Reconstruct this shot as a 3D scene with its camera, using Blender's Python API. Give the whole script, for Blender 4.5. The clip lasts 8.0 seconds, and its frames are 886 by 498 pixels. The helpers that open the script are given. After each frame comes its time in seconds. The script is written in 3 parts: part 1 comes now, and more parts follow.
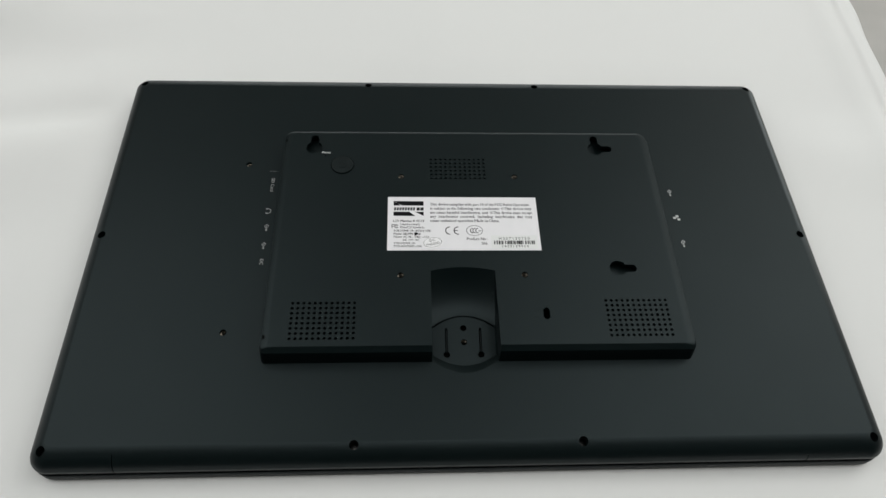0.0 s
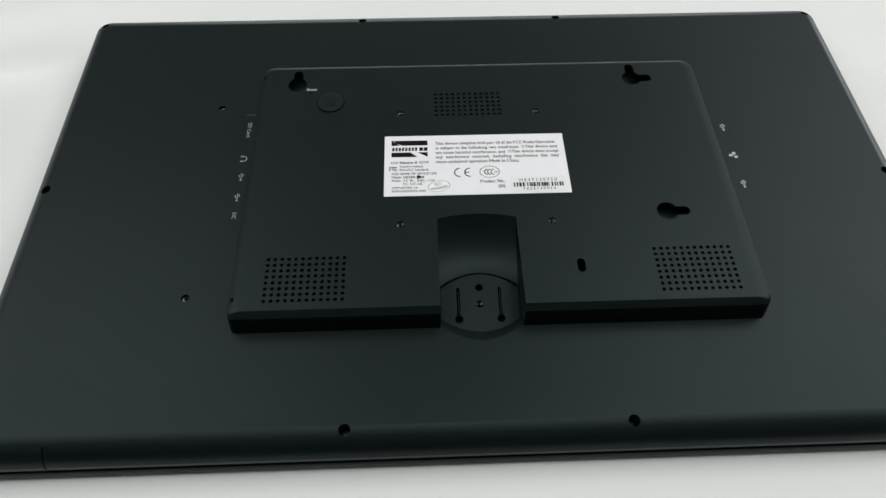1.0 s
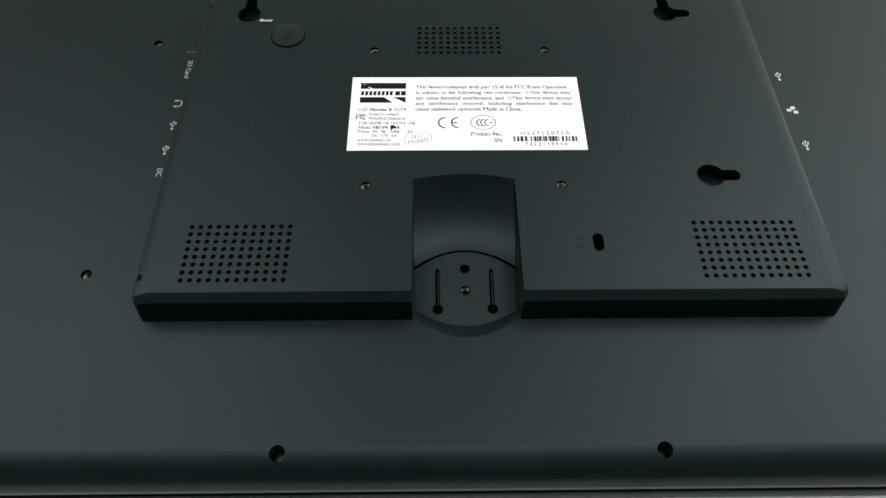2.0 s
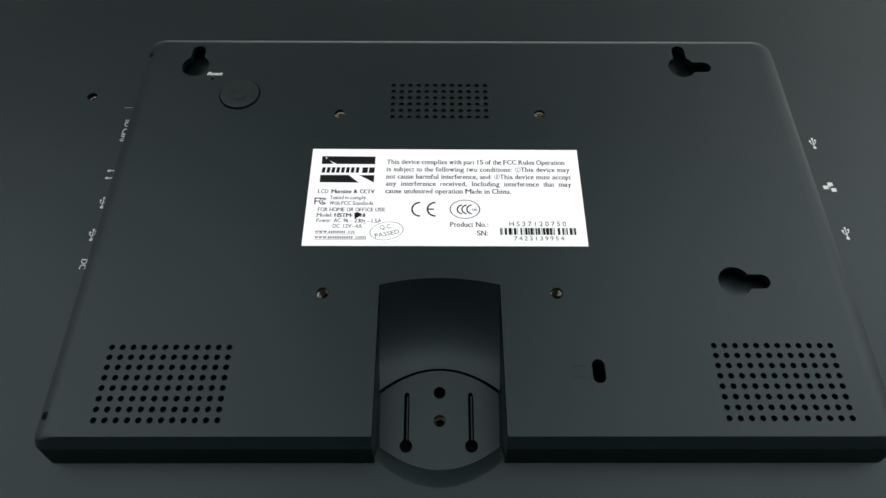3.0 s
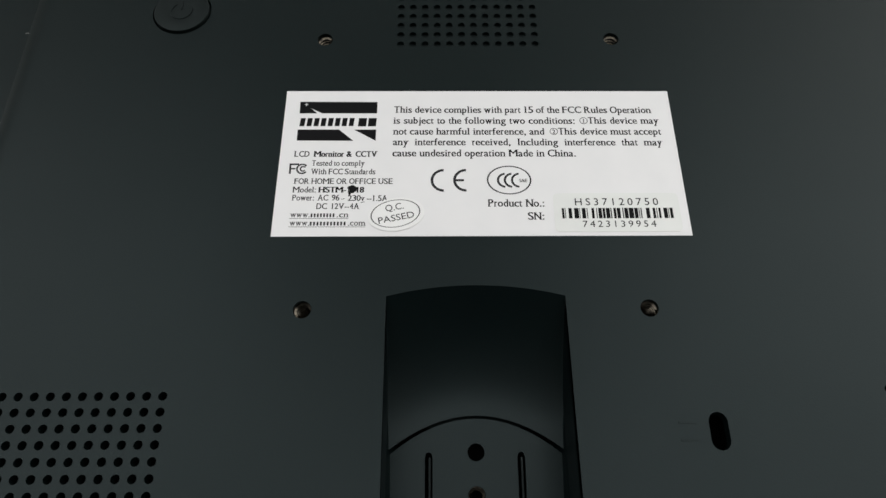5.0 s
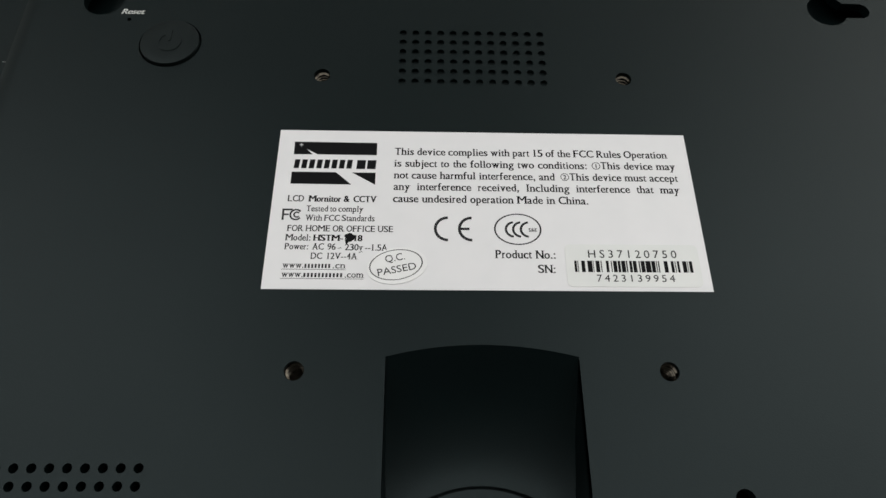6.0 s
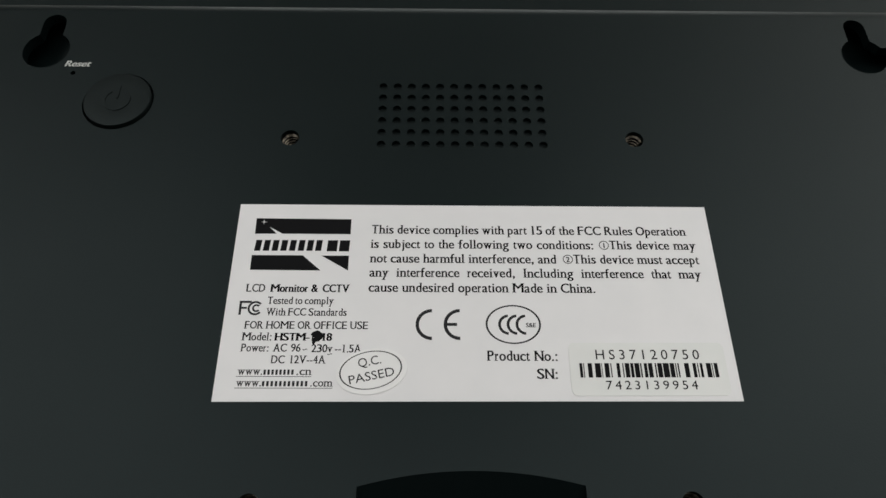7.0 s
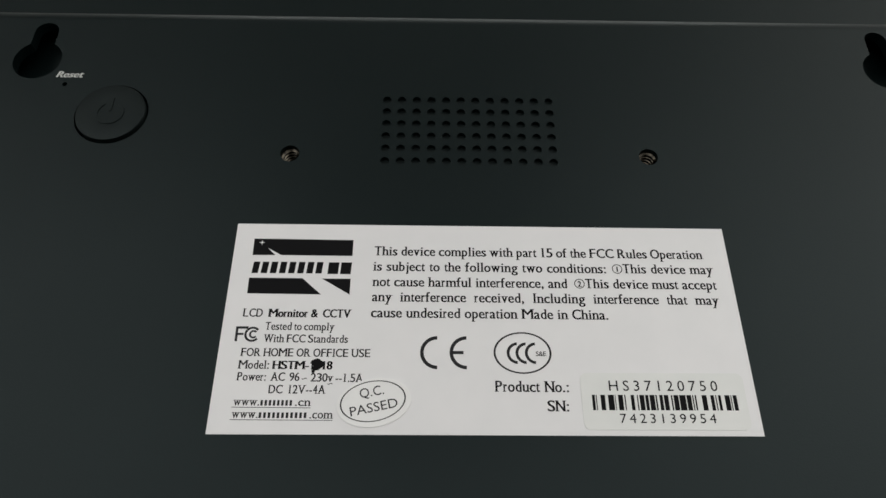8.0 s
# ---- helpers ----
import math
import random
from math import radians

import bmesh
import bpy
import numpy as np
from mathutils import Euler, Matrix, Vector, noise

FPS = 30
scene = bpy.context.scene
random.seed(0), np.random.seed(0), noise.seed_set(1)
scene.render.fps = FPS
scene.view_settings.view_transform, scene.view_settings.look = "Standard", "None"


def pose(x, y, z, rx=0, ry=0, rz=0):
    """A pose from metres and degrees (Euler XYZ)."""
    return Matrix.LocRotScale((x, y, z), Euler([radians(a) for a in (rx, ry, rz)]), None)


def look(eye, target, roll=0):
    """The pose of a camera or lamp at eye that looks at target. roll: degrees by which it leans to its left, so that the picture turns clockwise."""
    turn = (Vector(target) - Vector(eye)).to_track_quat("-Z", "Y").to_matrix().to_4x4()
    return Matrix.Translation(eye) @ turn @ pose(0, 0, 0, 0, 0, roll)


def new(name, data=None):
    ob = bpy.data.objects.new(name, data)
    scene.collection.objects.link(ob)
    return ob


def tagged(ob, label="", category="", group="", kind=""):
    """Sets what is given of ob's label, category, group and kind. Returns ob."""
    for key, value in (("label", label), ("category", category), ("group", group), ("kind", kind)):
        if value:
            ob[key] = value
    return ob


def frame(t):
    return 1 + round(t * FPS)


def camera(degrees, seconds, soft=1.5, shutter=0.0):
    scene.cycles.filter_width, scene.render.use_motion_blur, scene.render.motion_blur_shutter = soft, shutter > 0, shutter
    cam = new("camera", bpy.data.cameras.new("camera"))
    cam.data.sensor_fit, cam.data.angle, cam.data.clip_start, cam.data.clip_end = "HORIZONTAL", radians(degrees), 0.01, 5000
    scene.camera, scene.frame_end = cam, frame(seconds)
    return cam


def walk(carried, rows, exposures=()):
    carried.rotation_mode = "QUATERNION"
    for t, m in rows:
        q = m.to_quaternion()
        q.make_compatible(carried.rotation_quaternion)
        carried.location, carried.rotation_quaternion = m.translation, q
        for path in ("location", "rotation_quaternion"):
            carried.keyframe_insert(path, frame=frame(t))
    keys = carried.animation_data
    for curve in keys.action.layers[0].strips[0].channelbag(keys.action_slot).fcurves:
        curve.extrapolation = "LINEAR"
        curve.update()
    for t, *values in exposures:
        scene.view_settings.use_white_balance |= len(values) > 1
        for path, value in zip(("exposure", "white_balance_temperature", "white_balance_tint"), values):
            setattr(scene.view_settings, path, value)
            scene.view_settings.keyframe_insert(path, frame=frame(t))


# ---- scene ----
cam = camera(66.40, 8.0)
# seconds, eye x y z in metres, then turn, tilt and lean in degrees
PATH = [
    (0, -0.03283, -0.24076, 0.40270, -5.470, -57.720, 4.492),
    (0.1, -0.03231, -0.24206, 0.40068, -5.528, -57.495, 4.587),
    (0.3, -0.03021, -0.24179, 0.39438, -5.600, -57.383, 5.070),
    (0.4, -0.02807, -0.24155, 0.39027, -5.317, -57.385, 4.704),
    (0.5, -0.02804, -0.23976, 0.38573, -5.201, -57.673, 4.509),
    (0.6, -0.02945, -0.24224, 0.37568, -5.452, -57.466, 4.794),
    (0.7, -0.03000, -0.24092, 0.36172, -5.019, -57.580, 3.772),
    (0.8, -0.03002, -0.23851, 0.35235, -3.349, -58.120, 0.998),
    (0.9, -0.02712, -0.23400, 0.33522, -2.922, -56.993, 0.318),
    (1, -0.02547, -0.23081, 0.32134, -2.640, -56.665, 0.688),
    (1.1, -0.02693, -0.22665, 0.30999, -3.216, -56.589, 1.794),
    (1.2, -0.02567, -0.22199, 0.30213, -1.314, -56.756, 0.092),
    (2.3, -0.00846, -0.17814, 0.24611, -1.148, -58.943, 0.666),
    (2.5, -0.00631, -0.16064, 0.24299, -1.065, -59.921, 0.501),
    (2.6, -0.00337, -0.15270, 0.24189, -0.656, -59.744, 0.027),
    (2.7, -0.00299, -0.14687, 0.24072, -0.801, -59.527, -0.046),
    (2.8, -0.00210, -0.14071, 0.24206, -0.533, -59.831, -0.088),
    (3, -0.00018, -0.13404, 0.24451, -0.644, -59.870, 0.612),
    (3.1, 0.00155, -0.13172, 0.24376, -0.531, -59.927, 0.710),
    (3.2, 0.00341, -0.12972, 0.24244, -0.450, -60.197, 0.671),
    (3.3, 0.00470, -0.12677, 0.24201, -0.642, -60.588, 0.810),
    (3.5, 0.00815, -0.12020, 0.24034, -0.815, -61.101, 0.609),
    (3.7, 0.01028, -0.11962, 0.22944, -0.974, -61.489, 0.292),
    (3.9, 0.00730, -0.12020, 0.21745, -1.352, -62.965, 0.226),
    (4, 0.00786, -0.12050, 0.21289, 0.137, -63.511, -0.852),
    (4.2, 0.00492, -0.11886, 0.20489, 0.316, -63.956, -0.307),
    (4.3, 0.00247, -0.11736, 0.19984, 0.167, -64.127, -0.072),
    (4.5, -0.00268, -0.11151, 0.19335, 0.071, -65.079, -0.056),
    (4.7, -0.00629, -0.09878, 0.19027, -0.157, -65.248, -0.174),
    (5.8, -0.00968, -0.07896, 0.18291, -3.181, -63.546, 3.030),
    (6, -0.01141, -0.07595, 0.18120, -3.103, -63.400, 3.152),
    (6.1, -0.01226, -0.07499, 0.18092, -2.932, -63.249, 3.087),
    (6.2, -0.01235, -0.07190, 0.18004, -2.872, -63.443, 2.647),
    (6.3, -0.01202, -0.06775, 0.17757, -2.775, -63.371, 1.218),
    (6.4, -0.01057, -0.06543, 0.17574, -1.944, -63.432, 0.691),
    (6.5, -0.01077, -0.06359, 0.17352, -2.611, -63.397, 1.639),
    (6.6, -0.01009, -0.06118, 0.17225, -2.527, -63.439, 1.941),
    (6.7, -0.00979, -0.05873, 0.17155, -2.713, -63.407, 2.476),
    (6.8, -0.00878, -0.05539, 0.17114, -2.423, -63.563, 2.402),
    (7, -0.00717, -0.05022, 0.17065, -2.468, -63.235, 2.328),
    (7.2, -0.00691, -0.04845, 0.16946, -2.429, -62.808, 2.476),
    (7.3, -0.00675, -0.04731, 0.16940, -2.226, -62.931, 2.409),
    (7.5, -0.00750, -0.04529, 0.16978, -2.699, -63.046, 2.996),
    (7.7, -0.00788, -0.04438, 0.16947, -2.643, -62.984, 2.877),
    (7.8, -0.00805, -0.04405, 0.16863, -2.600, -62.900, 2.650),
    (8, -0.00810, -0.04357, 0.16744, -2.347, -63.276, 2.528),
]
# seconds, stops, kelvin and tint of the film camera's own correction
EXPOSURES = [(0.0, 0.0, 6460, 10), (0.7, 0.10, 6400, 10), (1.2, 0.28, 6350, 10), (2.3, 0.91, 6330, 10), (2.7, 0.87, 6330, 10), (3.2, 0.5, 6350, 10), (3.5, 0.34, 6400, 10),
             (4.2, 0.15, 6500, 10), (5.9, -0.05, 6560, 10), (6.5, -0.20, 6600, 10), (7.0, -0.29, 6640, 10), (8.0, -0.30, 6660, 10)]
walk(cam, [(t, pose(x, y, z, 90 + tilt, 0, turn) @ pose(0, 0, 0, 0, 0, lean)) for t, x, y, z, turn, tilt, lean in PATH], EXPOSURES)

# ---- light: unseen overhead and side area lights, added for brightness and reflections ----
world = bpy.data.worlds.new("room_world")
scene.world = world
world.use_nodes = True
world.node_tree.nodes["Background"].inputs["Color"].default_value = (0.8, 0.9, 1.0, 1)
world.node_tree.nodes["Background"].inputs["Strength"].default_value = 0.02
# Invented overhead lights, parted in the middle to keep the centre's reflection darker.
for x, y, wide, deep, power in ((-1.55, 0.40, 2.10, 1.95, 23), (1.72, 0.40, 2.55, 1.95, 30), (-0.03, -0.15, 0.94, 0.85, 4.4)):
    overhead = bpy.data.lights.new("added_overhead_light", "AREA")
    overhead.shape, overhead.size, overhead.size_y = "RECTANGLE", wide, deep
    overhead.energy, overhead.color = power, (0.985, 1.0, 0.98)
    new("added_overhead_light", overhead).matrix_basis = pose(x, y, 1.97)
# One more overhead light, added to brighten the right side.
second = bpy.data.lights.new("added_overhead_light", "AREA")
second.shape, second.size, second.size_y = "RECTANGLE", 1.6, 2.2
second.energy, second.color = 11, (1.0, 0.98, 0.92)
new("added_overhead_light", second).matrix_basis = pose(2.1, 1.6, 1.96)
# Low side lights, added so that edge rolls pick up bright reflections.
east_light = bpy.data.lights.new("added_side_light", "AREA")
east_light.shape, east_light.size, east_light.size_y = "RECTANGLE", 1.4, 0.8
east_light.energy, east_light.color = 16, (0.94, 1.0, 0.985)
new("added_side_light", east_light).matrix_basis = look((2.99, 2.10, 0.48), (0.0, 2.10, 0.48))
west = bpy.data.lights.new("added_side_light", "AREA")
west.shape, west.size, west.size_y = "RECTANGLE", 2.4, 0.8
west.energy, west.color = 5, (0.97, 1.0, 0.97)
new("added_side_light", west).matrix_basis = look((-2.99, 0.80, 0.48), (0.0, 0.80, 0.48))
north = bpy.data.lights.new("added_side_light", "AREA")
north.shape, north.size, north.size_y = "RECTANGLE", 2.6, 0.42
north.energy, north.color = 13, (0.94, 1.0, 0.985)
new("added_side_light", north).matrix_basis = look((0.2, 2.99, 0.25), (0.2, 0.0, 0.25))

MM = 0.001


# ---- materials ----
def material(name, colour, rough=0.5, metal=0.0, specular=0.5):
    m = bpy.data.materials.new(name)
    m.use_nodes = True
    b = m.node_tree.nodes["Principled BSDF"]
    b.inputs["Base Color"].default_value = (*colour, 1)
    b.inputs["Roughness"].default_value = rough
    b.inputs["Metallic"].default_value = metal
    b.inputs["Specular IOR Level"].default_value = specular
    return m, m.node_tree, b


def add_noise(tree, scale, detail=3.0):
    """Noise in metres of the thing's own space."""
    co = tree.nodes.new("ShaderNodeTexCoord")
    n = tree.nodes.new("ShaderNodeTexNoise")
    n.inputs["Scale"].default_value, n.inputs["Detail"].default_value = scale, detail
    tree.links.new(co.outputs["Object"], n.inputs["Vector"])
    return n.outputs["Fac"]


def spread(tree, fac, low, high, start=0.3, end=0.7):
    r = tree.nodes.new("ShaderNodeMapRange")
    r.inputs["From Min"].default_value, r.inputs["From Max"].default_value = start, end
    r.inputs["To Min"].default_value, r.inputs["To Max"].default_value = low, high
    tree.links.new(fac, r.inputs["Value"])
    return r.outputs["Result"]


def tint(tree, fac, a, b, socket):
    mix = tree.nodes.new("ShaderNodeMix")
    mix.data_type = "RGBA"
    mix.inputs["A"].default_value, mix.inputs["B"].default_value = (*a, 1), (*b, 1)
    tree.links.new(fac, mix.inputs["Factor"])
    tree.links.new(mix.outputs["Result"], socket)


def relief(tree, shader, fac, strength, distance):
    bump = tree.nodes.new("ShaderNodeBump")
    bump.inputs["Strength"].default_value, bump.inputs["Distance"].default_value = strength, distance
    tree.links.new(fac, bump.inputs["Height"])
    tree.links.new(bump.outputs["Normal"], shader.inputs["Normal"])


def black_plastic(name, dark, light, rough_low, rough_high):
    m, t, b = material(name, dark, 0.4, 0, 0.225)
    b.inputs["Specular Tint"].default_value = (0.80, 0.96, 1.0, 1)
    tint(t, spread(t, add_noise(t, 14.0, 4.0), 0, 1), dark, light, b.inputs["Base Color"])
    t.links.new(spread(t, add_noise(t, 45.0, 5.0), rough_low, rough_high), b.inputs["Roughness"])
    relief(t, b, add_noise(t, 2600.0, 2.0), 0.10, 0.00015)
    return m


SHELL = black_plastic("satin_black_plastic", (0.0013, 0.0038, 0.0041), (0.0019, 0.0046, 0.0048), 0.37, 0.40)
BEZEL = black_plastic("bezel_black_plastic", (0.0030, 0.0040, 0.0042), (0.0040, 0.0050, 0.0050), 0.50, 0.55)
BUTTON = black_plastic("button_black_plastic", (0.0022, 0.0040, 0.0040), (0.0030, 0.0048, 0.0047), 0.42, 0.46)
# Near-black without gloss: the shade of hollows put into the colour.
DARK, _, _ = material("hollow_shade_black", (0.002, 0.002, 0.002), 0.9, 0, 0.04)

# Brass with the bore's shade in its colour: darkened, near-black in noisy spots.
BRASS, _t, _b = material("bore_shade_brass", (0.28, 0.22, 0.14), 0.17, 1.0)
tint(_t, spread(_t, add_noise(_t, 900.0), 0, 1), (0.098, 0.087, 0.070), (0.014, 0.013, 0.012), _b.inputs["Base Color"])
STEEL, _t, _b = material("blackened_steel", (0.03, 0.03, 0.03), 0.35, 0.9)

PAPER, _t, _b = material("label_paper", (0.76, 0.745, 0.76), 0.38)
tint(_t, spread(_t, add_noise(_t, 120.0, 4.0), 0, 1), (0.755, 0.745, 0.765), (0.785, 0.77, 0.79), _b.inputs["Base Color"])
relief(_t, _b, add_noise(_t, 160.0, 2.0), 0.05, 0.0004)
STICKER, _t, _b = material("sticker_paper", (0.73, 0.735, 0.73), 0.30)
tint(_t, spread(_t, add_noise(_t, 150.0, 3.0), 0, 1), (0.715, 0.72, 0.715), (0.745, 0.745, 0.74), _b.inputs["Base Color"])
CHECK, _t, _b = material("check_sticker_paper", (0.81, 0.80, 0.81), 0.3)
tint(_t, spread(_t, add_noise(_t, 150.0, 3.0), 0, 1), (0.80, 0.79, 0.80), (0.83, 0.82, 0.83), _b.inputs["Base Color"])
INK, _t, _b = material("black_ink", (0.007, 0.007, 0.008), 0.6, 0, 0.06)
GREY_INK, _, _ = material("grey_ink", (0.022, 0.022, 0.024), 0.6, 0, 0.1)
FAINT_INK, _t, _b = material("faint_silk_print", (0.28, 0.28, 0.28), 0.6)
tint(_t, spread(_t, add_noise(_t, 1500.0), 0, 1), (0.26, 0.265, 0.26), (0.44, 0.445, 0.44), _b.inputs["Base Color"])
WHITE_INK, _t, _b = material("white_silk_print", (0.55, 0.56, 0.55), 0.6)
tint(_t, spread(_t, add_noise(_t, 1500.0), 0, 1), (0.36, 0.37, 0.36), (0.60, 0.61, 0.60), _b.inputs["Base Color"])

CLOTH, _t, _b = material("white_cotton_cloth", (0.74, 0.74, 0.73), 0.95, 0, 0.2)
tint(_t, spread(_t, add_noise(_t, 3.0, 4.0), 0, 1), (0.725, 0.725, 0.715), (0.755, 0.752, 0.74), _b.inputs["Base Color"])
relief(_t, _b, add_noise(_t, 1400.0, 2.0), 0.25, 0.0003)

WALL, _t, _b = material("painted_wall", (0.49, 0.485, 0.475), 0.9)
tint(_t, spread(_t, add_noise(_t, 2.0, 5.0), 0, 1), (0.47, 0.465, 0.455), (0.51, 0.505, 0.495), _b.inputs["Base Color"])
# Darkened in place of the unseen operator that south-facing plastic reflects.
SHADE_WALL, _t, _b = material("reflection_shade_wall", (0.12, 0.12, 0.12), 0.9)
tint(_t, spread(_t, add_noise(_t, 2.0, 5.0), 0, 1), (0.11, 0.11, 0.11), (0.13, 0.13, 0.128), _b.inputs["Base Color"])
CEILING, _t, _b = material("ceiling_paint", (0.75, 0.75, 0.74), 0.95)
tint(_t, spread(_t, add_noise(_t, 2.0, 5.0), 0, 1), (0.73, 0.73, 0.72), (0.77, 0.77, 0.76), _b.inputs["Base Color"])
FLOOR, _t, _b = material("grey_beige_floor", (0.42, 0.38, 0.35), 0.45)
tint(_t, spread(_t, add_noise(_t, 6.0, 6.0), 0, 1), (0.37, 0.355, 0.335), (0.43, 0.41, 0.39), _b.inputs["Base Color"])
WOOD, _t, _b = material("table_wood", (0.30, 0.20, 0.12), 0.5)
tint(_t, spread(_t, add_noise(_t, 20.0, 6.0), 0, 1), (0.26, 0.17, 0.10), (0.34, 0.23, 0.14), _b.inputs["Base Color"])


# ---- mesh helpers ----
def finish(mesh, smooth=None):
    """Smooth faces with edges sharper than so many degrees kept hard."""
    if smooth:
        mesh.polygons.foreach_set("use_smooth", [True] * len(mesh.polygons))
        mesh.set_sharp_from_angle(angle=radians(smooth))
    mesh.update()
    return mesh


def part(name, bm, mat, parent=None, label="", smooth=None):
    """Links a bmesh as one mesh object under a thing or a part."""
    mesh = bpy.data.meshes.new(name)
    bm.to_mesh(mesh)
    bm.free()
    mesh.materials.append(mat)
    finish(mesh, smooth)
    ob = new(name, mesh)
    ob.parent = parent
    return tagged(ob, label)


def mesh_of(ob):
    """The finished mesh of an object with its modifiers or curve shape; removes the object."""
    bpy.context.view_layer.update()
    mesh = bpy.data.meshes.new_from_object(ob.evaluated_get(bpy.context.evaluated_depsgraph_get()))
    data = ob.data
    bpy.data.objects.remove(ob)
    if isinstance(data, bpy.types.Curve):
        bpy.data.curves.remove(data)
    return mesh


def slab(loops, top, thick):
    """A bmesh of a flat plate with holes: the first loop is the outline. Millimetres in, metres out."""
    curve = bpy.data.curves.new("outline", "CURVE")
    curve.dimensions, curve.fill_mode, curve.extrude = "2D", "BOTH", thick / 2 * MM
    for loop in loops:
        s = curve.splines.new("POLY")
        s.points.add(len(loop) - 1)
        for p, (x, y) in zip(s.points, loop):
            p.co = (x * MM, y * MM, 0, 1)
        s.use_cyclic_u = True
    mesh = mesh_of(new("outline", curve))
    bm = bmesh.new()
    bm.from_mesh(mesh)
    bpy.data.meshes.remove(mesh)
    bmesh.ops.translate(bm, verts=bm.verts, vec=(0, 0, (top - thick / 2) * MM))
    return bm


def circle(cx, cy, r, n=24, ry=None, turn=0.0):
    out = []
    for i in range(n):
        a = 2 * math.pi * i / n
        u, v = r * math.cos(a), (ry or r) * math.sin(a)
        out.append((cx + u * math.cos(turn) - v * math.sin(turn), cy + u * math.sin(turn) + v * math.cos(turn)))
    return out


def rounded(x0, x1, y0, y1, radii, seg=6):
    """A rounded rectangle, counter-clockwise from the front left corner; radii: front left, front right, back right, back left."""
    out = []
    corners = ((x0, y0, 1, 1, 180), (x1, y0, -1, 1, 270), (x1, y1, -1, -1, 0), (x0, y1, 1, -1, 90))
    for (cx, cy, sx, sy, begin), r in zip(corners, radii):
        for i in range(seg + 1):
            a = radians(begin + 90 * i / seg)
            out.append((cx + sx * r + r * math.cos(a), cy + sy * r + r * math.sin(a)))
    return out


def capsule(cx, cy, w, h, n=8):
    """An upright slot with round ends."""
    r = w / 2
    return [(cx + r * math.cos(math.pi * i / n), cy + h / 2 - r + r * math.sin(math.pi * i / n)) for i in range(n + 1)] + [
        (cx - r * math.cos(math.pi * i / n), cy - h / 2 + r - r * math.sin(math.pi * i / n)) for i in range(n + 1)]


def keyhole(cx, cy, r, arms, half=2.6, reach=11.5, n=96):
    """A round hole with round-ended slots leading out of it at the given angles."""
    out = []
    for i in range(n):
        a = 2 * math.pi * i / n
        far = r
        for arm in arms:
            along, across = math.cos(a - radians(arm)), math.sin(a - radians(arm))
            if along <= 0:
                continue
            end = reach - half
            side = half / abs(across) if abs(across) > 1e-6 else 1e9
            if side * along <= end:
                far = max(far, side)
            else:
                inside = half * half - (end * across) ** 2
                if inside > 0:
                    far = max(far, end * along + math.sqrt(inside))
        out.append((cx + far * math.cos(a), cy + far * math.sin(a)))
    return out


def loft(rings, cap_start=True, cap_end=True, closed=True):
    """A bmesh through rings of points in millimetres."""
    bm = bmesh.new()
    rows = [[bm.verts.new((x * MM, y * MM, z * MM)) for x, y, z in ring] for ring in rings]
    n = len(rows[0])
    for a, b in zip(rows, rows[1:]):
        for i in range(n if closed else n - 1):
            j = (i + 1) % n
            bm.faces.new((a[i], a[j], b[j], b[i]))
    if cap_start:
        bm.faces.new(list(reversed(rows[0])))
    if cap_end:
        bm.faces.new(rows[-1])
    return bm


def at_height(loop, z):
    return [(x, y, z) for x, y in loop]


def join(a, b):
    """Adds the bmesh b to a."""
    mesh = bpy.data.meshes.new("joined")
    b.to_mesh(mesh)
    b.free()
    a.from_mesh(mesh)
    bpy.data.meshes.remove(mesh)
    return a


def lathe(cx, cy, profile, n=20):
    """A solid of revolution about an upright axis; profile: radius and height, from the bottom."""
    rings = [[(cx + r * math.cos(2 * math.pi * i / n), cy + r * math.sin(2 * math.pi * i / n), z) for i in range(n)] for r, z in profile]
    return loft(rings, False, False)


def written(text, x0, x1, y, top, cap, thick=0.012, shear=0.0, weight=0.0, turn=0.0, space=1.0):
    """A bmesh of a line of text from x0 to x1 on the base line y, with capitals so high, all in millimetres.
    weight: by how much the upright strokes are fatter. turn: degrees about the line's start."""
    curve = bpy.data.curves.new("line", "FONT")
    curve.body, curve.size, curve.shear, curve.space_character = text, 1.0, shear, space
    curve.extrude, curve.resolution_u = 0.001, 3
    mesh = mesh_of(new("line", curve))
    bm = bmesh.new()
    bm.from_mesh(mesh)
    xs = [v.co.x for v in bm.verts]
    low, high = min(xs), max(xs)
    wide = (x1 - x0 - weight) / (high - low)
    for k in (1, 2) if weight else ():
        first = len(bm.verts)
        bm.from_mesh(mesh)
        bm.verts.ensure_lookup_table()
        bmesh.ops.translate(bm, verts=bm.verts[first:], vec=(weight / wide * k / 2, 0, 0.0001 * k))
    bpy.data.meshes.remove(mesh)
    tall = cap / 0.73
    a = radians(turn)
    for v in bm.verts:
        u, w = (v.co.x - low) * wide, v.co.y * tall
        z = top + (thick + 20 * v.co.z if v.co.z > 0 else 0.0)
        v.co = ((x0 + u * math.cos(a) - w * math.sin(a)) * MM, (y + u * math.sin(a) + w * math.cos(a)) * MM, z * MM)
    return bm


# advance widths of a book face, in thousandths of its size
WIDTHS = {c: w for letters, w in (("iljt:", 278), ("frI-", 333), ("sJ", 389), ("acez", 444), ("SPF", 556), ("TELZ", 611), ("BCR", 667), ("wADGHKNOQUVXY", 722),
                                  ("m&", 778), ("M", 889), ("W", 944), (" .,", 250), ("~", 541)) for c in letters}
NARROW, ROUND = "iljI1.,:-~", "oceasgtfOCGQS0235689&"
GLYPHS = {}


